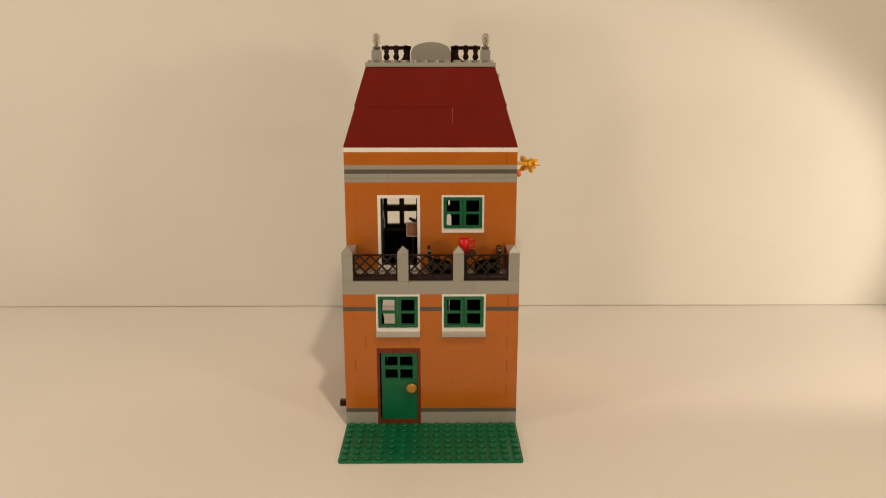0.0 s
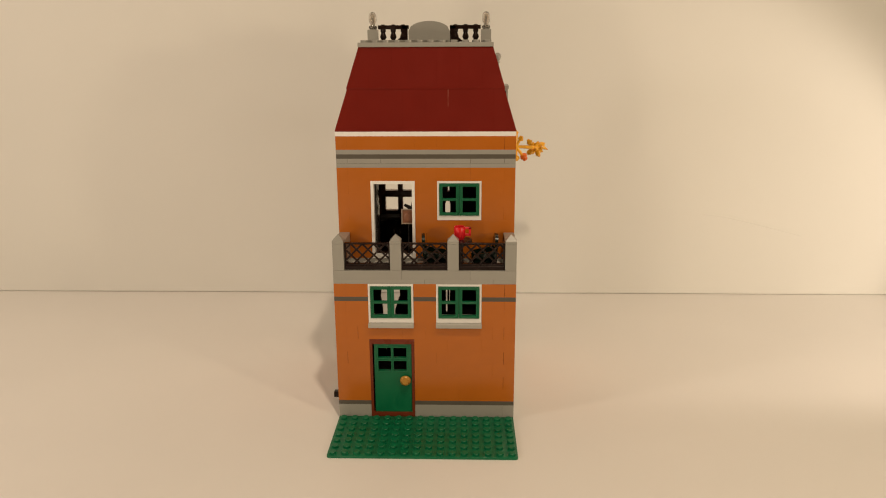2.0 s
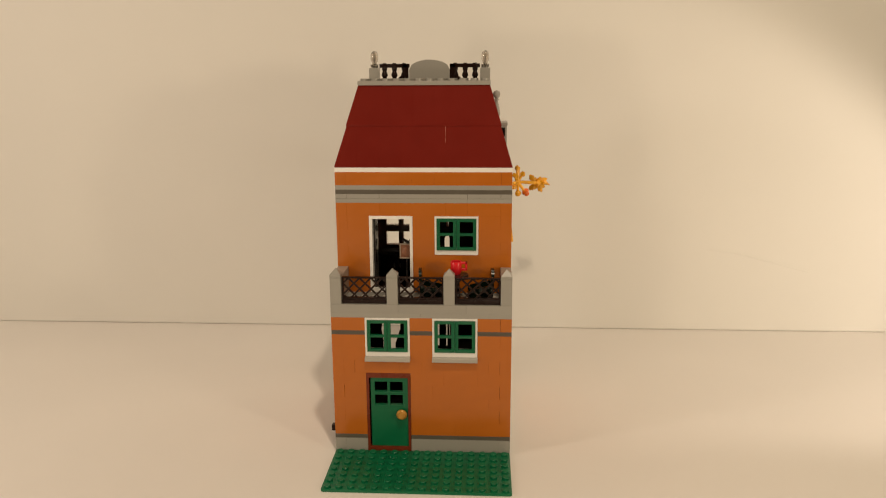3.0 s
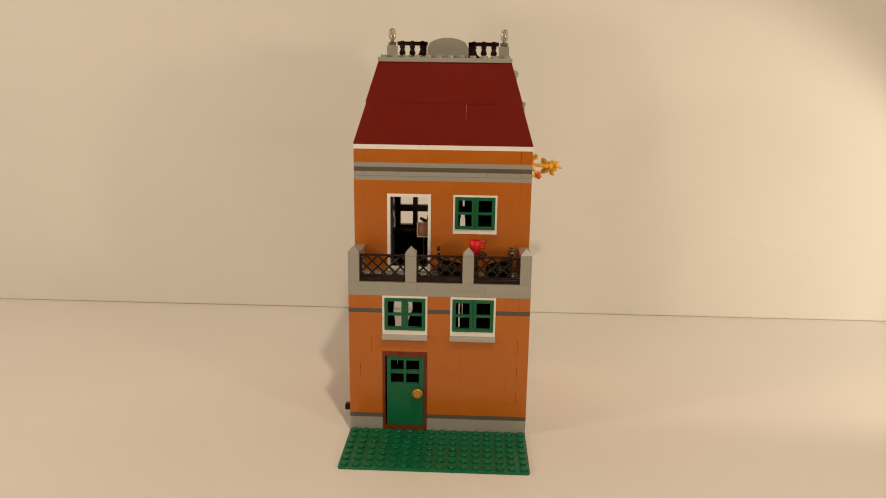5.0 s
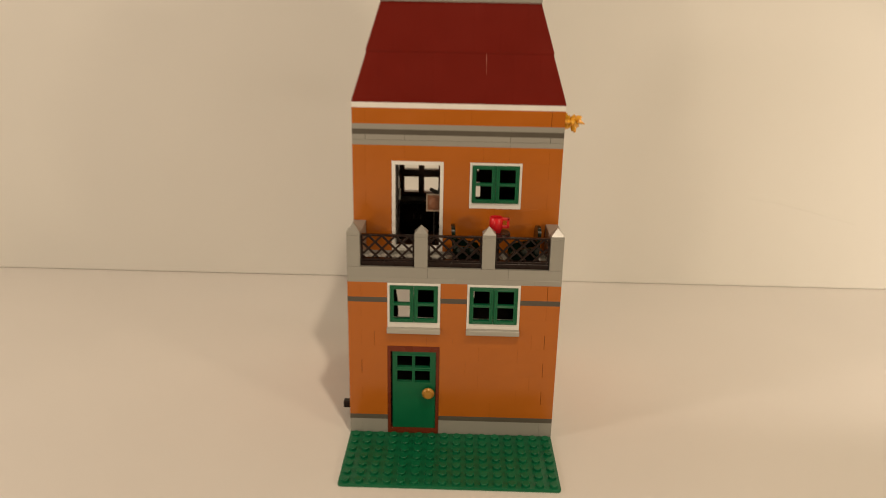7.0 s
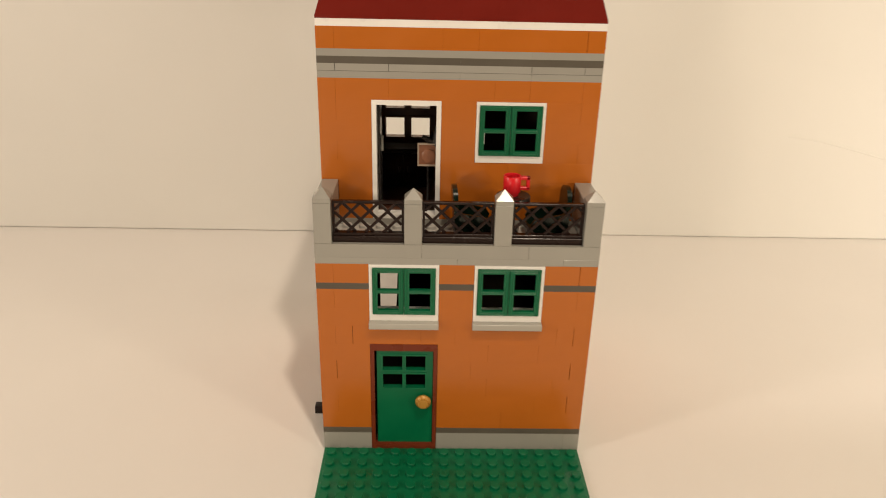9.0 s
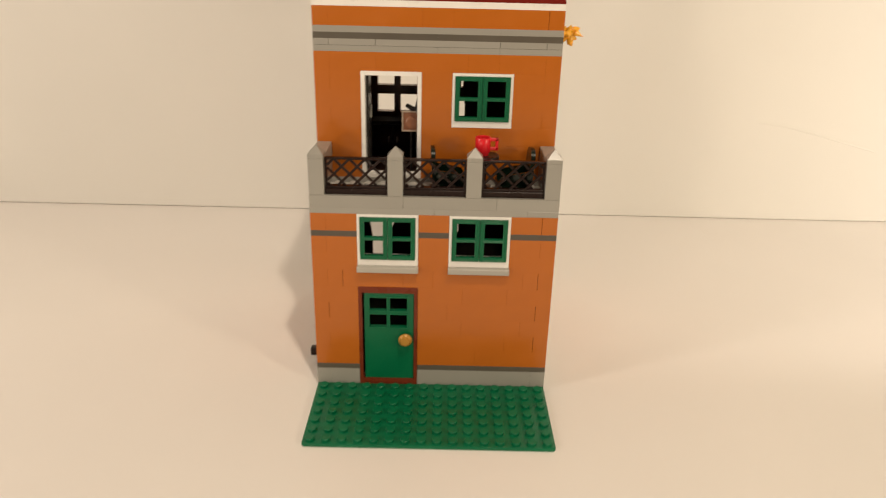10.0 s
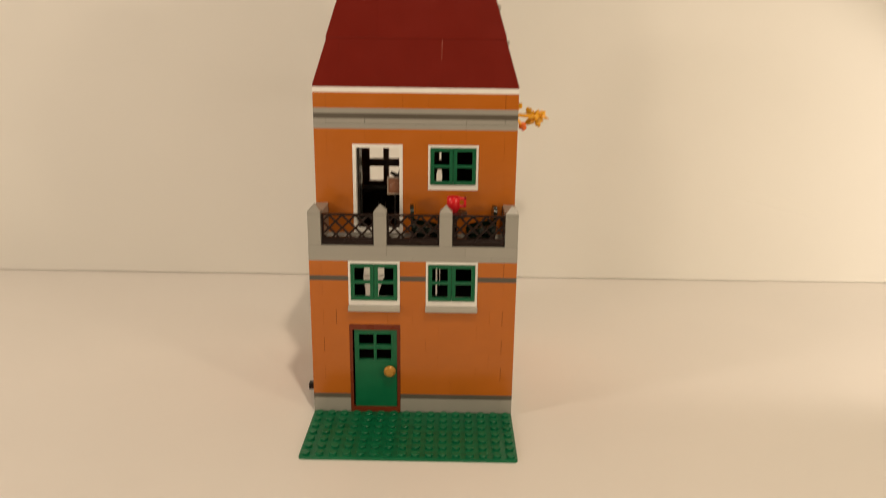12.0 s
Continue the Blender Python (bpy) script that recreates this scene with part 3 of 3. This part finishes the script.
# ---------------------------------------------------------------- roof: two tiers of steep slope blocks
roof = part("roof", box(bmesh.new(), -6 * S + 0.002, 6 * S - 0.002, 6 * S + 0.002, (DEEP - 0.2) * S, pz(64), pz(82)), BLACK, house)
LIP = 0.0011


def slope(x0, x1, t0, t1, y0, z0, z1):
    """A steep slope block facing the front, drawn in at its top from t0 to t1."""
    g = 0.00001
    bm = bmesh.new()
    levels = []
    for left, right, y, z in ((x0, x1, y0, z0 + g), (x0, x1, y0, z0 + LIP), (t0, t1, y0 + S + 0.0003, z1 - g)):
        levels.append([bm.verts.new(p) for p in ((left + g, y0 + 0.015, z), (left + g, y, z), (right - g, y, z), (right - g, y0 + 0.015, z))])
    bm.faces.new(levels[0][::-1]), bm.faces.new(levels[-1])
    for lo, hi in zip(levels, levels[1:]):
        for k in range(4):
            bm.faces.new((lo[k], lo[(k + 1) % 4], hi[(k + 1) % 4], hi[k]))
    return part("slope_brick", bm, RED, roof, "", 0)


def side_slope(sign, reach, y0, y1, z0, z1, lead=0.0):
    g = 0.00001
    xo, xi, xm = sign * reach, sign * (reach - S - 0.0003), sign * (reach - 0.015)
    bm = bmesh.new()
    hull(bm, [(xo, y0 + g, z0 + g), (xo, y1 - g, z0 + g), (xm, y1 - g, z0 + g), (xm, y0 + g, z0 + g),
              (xo, y0 + g, z0 + LIP), (xo, y1 - g, z0 + LIP), (xm, y1 - g, z0 + LIP), (xm, y0 + g, z0 + LIP)])
    hull(bm, [(xo, y0 + g, z0 + LIP), (xo, y1 - g, z0 + LIP), (xm, y1 - g, z0 + LIP), (xm, y0 + g, z0 + LIP),
              (xi, y0 + g, z1 - g), (xi, y1 - g, z1 - g), (xm, y1 - g, z1 - g), (xm, y0 + g, z1 - g)])
    bmesh.ops.remove_doubles(bm, verts=bm.verts, dist=0.000002)
    part("slope_brick", bm, RED, roof, "", 20)


for tier in (0, 1):
    half, y0 = (8 - tier) * S, (4 + tier) * S
    z0, z1 = pz(64 + 9 * tier), pz(73 + 9 * tier)
    inner = half - 2 * S
    n = round(inner * 2 / (2 * S))
    for k in range(n):
        a = -inner + k * 2 * S
        block = slope(a, a + 2 * S, a, a + 2 * S, y0, z0, z1)
        if tier == 0 and abs(a - 2 * S) < 0.001:
            # pale wedge that paints in the glint on one block's worn upper edge
            foot, head = [Vector((a, y0 + (S + 0.0003) * k, z0 + LIP + (z1 - z0 - LIP) * k)) for k in (0.58, 0.985)]
            out, deep = Vector((0, -0.00004, 0.00001)), Vector((0, 0.0002, 0))
            near, far = Vector((0.00010, 0, 0)), Vector((0.00017, 0, 0))
            bm = hull(bmesh.new(), [foot - near + deep, foot + near + deep, foot + near + out, foot - near + out, head - far + deep, head + far + deep, head + far + out, head - far + out])
            part("worn_edge", bm, RED_GLINT, block, "pale painted glint on a worn edge", 0)
    slope(-half, -inner, -half + S + 0.0003, -inner, y0, z0, z1)
    slope(inner, half, inner, half - S - 0.0003, y0, z0, z1)
    y = y0 + 2 * S
    while y < DEEP * S - 0.001:
        for sign in (-1, 1):
            side_slope(sign, half, y, min(y + 2 * S, DEEP * S), z0, z1)
        y += 2 * S

# flat top with knobs, balustrade, arched panel and glassy finials
bm = bmesh.new()
box(bm, -6 * S, 6 * S, 5.9 * S, 16 * S, pz(82), pz(83) - 0.0001, 0.0002)
for i in range(12):
    for j in range(6, 16):
        stud(bm, (i - 5.5) * S, (j + 0.5) * S, pz(83) - 0.0001, 18)
cresting = part("roof_plate", bm, GREY, house, "light grey studded roof plate")
Y = 13 * S
for sign in (-1, 1):
    x = sign * 5.5 * S
    bm = box(bmesh.new(), x - S / 2 + 0.0001, x + S / 2 - 0.0001, Y, Y + S - 0.0002, pz(83), pz(86), 0.0002)
    stud(bm, x, Y + S / 2, pz(86))
    part("pedestal", bm, GREY, cresting)
    prof = [(0.0003, 0.0112), (0.0011, 0.0108), (0.0017, 0.0096), (0.0019, 0.0070), (0.0016, 0.0046), (0.0010, 0.0036), (0.0010, 0.0024), (0.0020, 0.0018), (0.0021, 0.0), (0.0031, 0.0), (0.0032, 0.0022), (0.0019, 0.0027), (0.0019, 0.0036), (0.0026, 0.0048), (0.0030, 0.0066), (0.0030, 0.0092), (0.0026, 0.0110), (0.0016, 0.0122), (0.0004, 0.0127)]
    part("finial", turned(bmesh.new(), prof, Matrix.Translation((x, Y + S / 2, pz(86) + 0.0004)), 16), CLEAR, cresting, "clear plastic bulb-shaped finial", 60)
    # white rod standing in for the bright streak inside the clear bulb
    part("finial_core", turned(bmesh.new(), [(0.0009, 0.0), (0.0007, 0.003), (0.0010, 0.0060), (0.0003, 0.0078)], Matrix.Translation((x, Y + S / 2, pz(86) + 0.0016)), 8), WHITE, cresting)
    bm = bmesh.new()
    xa, xb = sorted((sign * 5 * S - sign * 0.0001, sign * 2 * S))
    y0, y1 = Y + 0.0022, Y + 0.0058
    z0, z1 = pz(83) + 0.0002, pz(87)
    box(bm, xa, xb, y0, y1, z1 - 0.0030, z1, 0.0003)
    for k in range(3):
        xc = sign * (4.5 - 0.98 * k) * S
        prof = [(0.0027, 0.0), (0.0027, 0.0014), (0.0015, 0.0022), (0.0026, 0.0040), (0.0022, 0.0056), (0.0015, 0.0072), (0.0021, 0.0082), (0.0021, 0.0102)]
        turned(bm, prof, Matrix.Translation((xc, (y0 + y1) / 2, z0 - 0.0003)), 10)
        turned(bm, [(0.0017, 0), (0.0013, 0.0006)], Matrix.Translation((xc, (y0 + y1) / 2, z1)), 10)
    xc = sign * 2.35 * S
    box(bm, xc - 0.0027, xc + 0.0019, y0, y1, z0 - 0.0003, z1 - 0.0001, 0.0003)
    hull(bm, [(xc + sign * 0.0078, y0, z0), (xc + sign * 0.0010, y0, z0), (xc + sign * 0.0010, y1, z0), (xc + sign * 0.0078, y1, z0),
              (xc + sign * 0.0070, y0, z0 + 0.0008), (xc + sign * 0.0010, y0, z0 + 0.0060), (xc + sign * 0.0010, y1, z0 + 0.0060), (xc + sign * 0.0070, y1, z0 + 0.0008)])
    part("balustrade", bm, DARK_BROWN, cresting, "dark brown balustrade")
arch = [(-2 * S, pz(83)), (2 * S, pz(83)), (2 * S, pz(85.6))]
for k in range(1, 16):
    a = -1 + 2 * k / 16
    arch.append((-a * 2 * S, pz(85.6) + P * 2.35 * math.sqrt(max(0.0, 1 - abs(a) ** 2.0))))
arch.append((-2 * S, pz(85.6)))
part("arched_panel", prism(bmesh.new(), arch, Y + 0.0002, Y + S - 0.0004), GREY, cresting, "light grey arched panel", 30)

# dormer on the side slope, with its turned finial
bm = bmesh.new()
x0, x1, y0, y1 = 5.6 * S, 7.70 * S, 13.0 * S, 16 * S
pierced(bm, x0, x1, pz(64.5), pz(71.9), y0, y1, [(x1 - 0.0088, x1 - 0.0014, pz(69.2), pz(71.4))])
box(bm, x0, x1 + 0.0006, y0 - 0.0006, y1, pz(71.9), pz(72.7), 0.0002)
dormer = part("dormer", bm, GREY, house, "light grey dormer with dark opening")
# black sheet that puts the shade within the hole into colour
part("opening", box(bmesh.new(), x1 - 0.0095, x1 - 0.0010, y0 + 0.004, y0 + 0.005, pz(68.8), pz(71.7)), BLACK, dormer)
prof = [(0.0034, 0), (0.0034, 0.0012), (0.0020, 0.0024), (0.0030, 0.0060), (0.0026, 0.0100), (0.0014, 0.0150), (0.0012, 0.0170), (0.0024, 0.0176), (0.0012, 0.0184), (0.0024, 0.0200), (0.0030, 0.0218), (0.0024, 0.0238), (0.0004, 0.0248)]
part("turned_finial", turned(bmesh.new(), prof, Matrix.Translation((6.66 * S, 14 * S, pz(72.7))), 16), GREY, dormer, "turned light grey finial", 60)

# short dark peg in the side wall
part("side_peg", box(bmesh.new(), -8 * S - 0.0080, -8 * S + 0.001, 3.0 * S, 3.6 * S, 0.0044, 0.0090, 0.0004), DARK_BROWN, house, "short dark brown peg")

# dark cupboard under the back panes of the upper storey
cupboard = thing("toy_cupboard", "dark brown toy cupboard inside the upper storey under the back window", "cupboard")
cupboard.location = (-3.3 * S, 13.0 * S, pz(33) - 0.0002)
part("body", box(bmesh.new(), -0.0150, 0.0130, -0.0060, 0.0060, 0.0, 0.0205, 0.0003), BLACK, cupboard)
part("top", box(bmesh.new(), -0.0156, 0.0136, -0.0066, 0.0064, 0.0205, 0.0224, 0.0003), INNER, cupboard)
for k in (0, 1):
    a = -0.0144 + 0.0136 * k
    leaf = part("door", box(bmesh.new(), a, a + 0.0128, -0.0068, -0.0061, 0.0012, 0.0196, 0.0002), DARK_BROWN, cupboard)
    part("handle", box(bmesh.new(), a + 0.0104 - 0.0086 * k, a + 0.0112 - 0.0086 * k, -0.0078, -0.0067, 0.0090, 0.0130, 0.0002), GREY, leaf, "light grey handle")

# framed tile on a thin stand just inside the balcony doorway
stand = thing("display_stand", "small tan framed tile on a thin dark stand inside the doorway", "display stand")
stand.location = (-1.72 * S, 5.35 * S, pz(33) - 0.0002)
low, tall = pz(42.4) - pz(33), 0.0112
part("frame", pierced(bmesh.new(), -0.0052, 0.0052, low, low + tall, -0.0008, 0.0010, [(-0.0044, 0.0044, low + 0.0008, low + tall - 0.0006)]), FRAME_TAN, stand, "pale frame")
part("panel", box(bmesh.new(), -0.0045, 0.0045, -0.0003, 0.0008, low + 0.0007, low + tall - 0.0005), TAN, stand, "tan panel")
part("dish", turned(bmesh.new(), [(0.0034, 0), (0.0034, 0.0006), (0.0024, 0.0009), (0.0004, 0.0005)], Matrix.Translation((0.0002, -0.0003, low + 0.0050)) @ Matrix.Rotation(math.pi / 2, 4, "X"), 18), TAN, stand, "", 40)
part("pole", rod(bmesh.new(), (0, 0.0012, 0.0), (0, 0.0012, low + 0.002), 0.0006), BLACK, stand)
part("foot", turned(bmesh.new(), [(0.0050, 0.0), (0.0050, 0.0008), (0.0012, 0.0016)], n=16), BLACK, stand)
bm = bmesh.new()
rod(bm, (0.0040, 0.0012, low + tall - 0.001), (-0.0030, 0.0016, low + tall + 0.0030), 0.0019, 0.0010)
rod(bm, (0.0034, 0.0012, low + tall - 0.001), (0.0042, 0.0012, low + tall + 0.0072), 0.0022, 0.0012)
part("arm", bm, BLACK, stand, "black angled arm")

# ---------------------------------------------------------------- things on the balcony
FLOOR = pz(34) + 0.0017


def toy_chair(x, y, facing):
    """A moulded two-stud chair: hollow seat block with curved cheeks and a tall rounded back."""
    c = thing("toy_chair", "dark green moulded plastic chair beside the round table", "chair", "chairs on the balcony")
    bm = bmesh.new()
    box(bm, -0.0074, 0.0102, -0.0078, 0.0078, 0.0, 0.0056, 0.0006, 2)
    part("seat", bm, DARK_GREEN, c)
    for sy in (-1, 1):
        outline = [(-0.0070, 0.0054), (0.0092, 0.0054), (0.0100, 0.0072), (0.0082, 0.0100), (0.0020, 0.0114), (-0.0040, 0.0124), (-0.0070, 0.0140)]
        y0, y1 = sorted((sy * 0.0064, sy * 0.0077))
        part("armrest", prism(bmesh.new(), outline, y0, y1), DARK_GREEN, c)
    outline = [(-0.0072, 0.0), (0.0072, 0.0), (0.0072, 0.0150), (0.0062, 0.0176), (0.0040, 0.0194), (0.0, 0.0200), (-0.0040, 0.0194), (-0.0062, 0.0176), (-0.0072, 0.0150)]
    back = part("backrest", prism(bmesh.new(), outline, -0.0011, 0.0011), DARK_GREEN, c)
    back.matrix_basis = Matrix.Translation((-0.0064, 0, 0.0038)) @ Matrix.Rotation(-0.06, 4, "Y") @ Matrix.Rotation(math.pi / 2, 4, "Z")
    c.matrix_basis = Matrix.Translation((x, y, FLOOR)) @ Matrix.Rotation(facing, 4, "Z")
    return c


first_chair = toy_chair(0.75 * S, 2.3 * S, 0.05)
copy_thing(first_chair, Matrix.Translation((5.35 * S, 2.3 * S, FLOOR)) @ Matrix.Rotation(math.pi + 0.06, 4, "Z"))

table = thing("toy_table", "small round black plastic table holding a red mug", "table")
table.location = (3.15 * S, 2.0 * S, FLOOR)
part("tabletop", turned(bmesh.new(), [(0.0078, 0.0172), (0.0080, 0.0176), (0.0080, 0.0196), (0.0076, 0.0202)], n=28), BLACK, table, "", 50)
part("pillar", turned(bmesh.new(), [(0.0034, 0.0), (0.0034, 0.002), (0.0016, 0.004), (0.0016, 0.0150), (0.0030, 0.0173)], n=16), BLACK, table, "", 50)

mug = thing("red_mug", "bright red plastic mug with a square handle on the table", "mug")
mug.location = (3.05 * S, 2.0 * S, FLOOR + 0.0202)
R = 0.0040
bm = bmesh.new()
rings = [(0.0030, 0.0), (0.0034, 0.0012), (R, 0.0018), (R, 0.0092), (R - 0.0002, 0.0094), (R - 0.0008, 0.0092), (R - 0.0008, 0.0022)]
turned(bm, rings, n=24)
part("cup", bm, MUG_RED, mug, "", 50)
bm = bmesh.new()
for a, b in (((R - 0.0006, 0.0074), (0.0080, 0.0090)), ((0.0064, 0.0030), (0.0080, 0.0090)), ((R - 0.0006, 0.0026), (0.0080, 0.0042))):
    box(bm, a[0], b[0], -0.0011, 0.0011, a[1], b[1], 0.0003)
part("mug_handle", bm, MUG_RED, mug)

# ---------------------------------------------------------------- budding branch behind the house
branch = thing("toy_branch", "branching orange-yellow plastic plant stem with rounded buds behind the house", "toy plant")
HUB, HEART = Vector((0.0750, 0.198, 0.1738)), Vector((0.0952, 0.216, 0.1704))


chance = random.Random(5)


def bud(at, r, mat, label="", stretch=1.0, towards=(0, 0, 1)):
    """A rounded bud, drawn out a little towards one side."""
    turn = Vector(towards).to_track_quat("Z", "Y").to_matrix().to_4x4()
    profile = [(r * 0.45, -r * 0.85 * stretch), (r * 0.85, -r * 0.5 * stretch), (r, 0.0), (r * 0.88, r * 0.45 * stretch), (r * 0.55, r * 0.82 * stretch), (r * 0.12, r * stretch)]
    bm = turned(bmesh.new(), profile, Matrix.Translation(at) @ turn, 12)
    for v in bm.verts:
        away = v.co - Vector(at)
        v.co = Vector(at) + away * chance.uniform(0.72, 1.22) + Vector((0, -away.y * 0.3, 0))
    return part("bud", bm, mat, branch, label, 60)


bm = bmesh.new()
rod(bm, (0.056, 0.1262, 0.178), HUB, 0.0016, 0.0016)
rod(bm, HUB, HEART, 0.0014, 0.0020)
rod(bm, (0.0758, 0.1985, 0.186), (0.0752, 0.1985, 0.1640), 0.0012)
stem = part("stem", bm, FLAME, branch, "", 50)
bm = bmesh.new()
for tip in ((0.0745, 0.198, 0.1862), (0.0793, 0.199, 0.1806), (0.0756, 0.199, 0.1632), (0.0822, 0.199, 0.1642), (0.0722, 0.197, 0.1795), (0.0716, 0.197, 0.1690)):
    rod(bm, HUB, tip, 0.0017, 0.0011)
part("side_stem", bm, FLAME, branch, "", 50)
for at, r in (((0.0745, 0.198, 0.1866), 0.0025), ((0.0795, 0.199, 0.1808), 0.0025), ((0.0756, 0.199, 0.1628), 0.0029), ((0.0720, 0.197, 0.1800), 0.0022), ((0.0714, 0.197, 0.1688), 0.0023)):
    bud(Vector(at), r, FLAME)
bud(Vector((0.0824, 0.199, 0.1640)), 0.0033, FLAME_DEEP, "deep orange bud")
bud(Vector((0.0838, 0.199, 0.1622)), 0.0024, FLAME_DEEP, "deep orange bud")

# flower at the end: a round heart with petals, one of them pointed
bud(HEART + Vector((0, -0.0022, 0)), 0.0031, FLAME, "yellow flower heart")
for dx, dz, r, stretch in ((-0.0056, 0.0046, 0.0027, 1.3), (-0.0036, 0.0030, 0.0026, 1.2), (0.0042, 0.0018, 0.0030, 1.5), (0.0020, -0.0046, 0.0028, 1.7), (-0.0048, -0.0040, 0.0027, 1.5), (0.0012, 0.0028, 0.0024, 1.3), (0.0034, -0.0020, 0.0025, 1.5), (-0.0020, -0.0030, 0.0024, 1.6)):
    way = Vector((dx, 0.0006, dz))
    petal = bud(HEART + way, r, FLAME, "", stretch, way)
    petal.name = "petal"
bm = bmesh.new()
rod(bm, HEART + Vector((0.0050, 0, 0.0010)), HEART + Vector((0.0116, 0.0004, -0.0022)), 0.0028, 0.0002)
part("petal", bm, FLAME, branch, "pointed petal", 50)
bm = bmesh.new()
rod(bm, (0.064, 0.192, 0.1696), (0.0690, 0.2064, 0.1280), 0.0014, 0.0012)
rod(bm, (0.0690, 0.2064, 0.1290), (0.0712, 0.2080, 0.1144), 0.0014, 0.0010)
rod(bm, HUB, (0.064, 0.192, 0.1696), 0.0012, 0.0013)
part("hanging_stem", bm, FLAME, branch, "", 60)
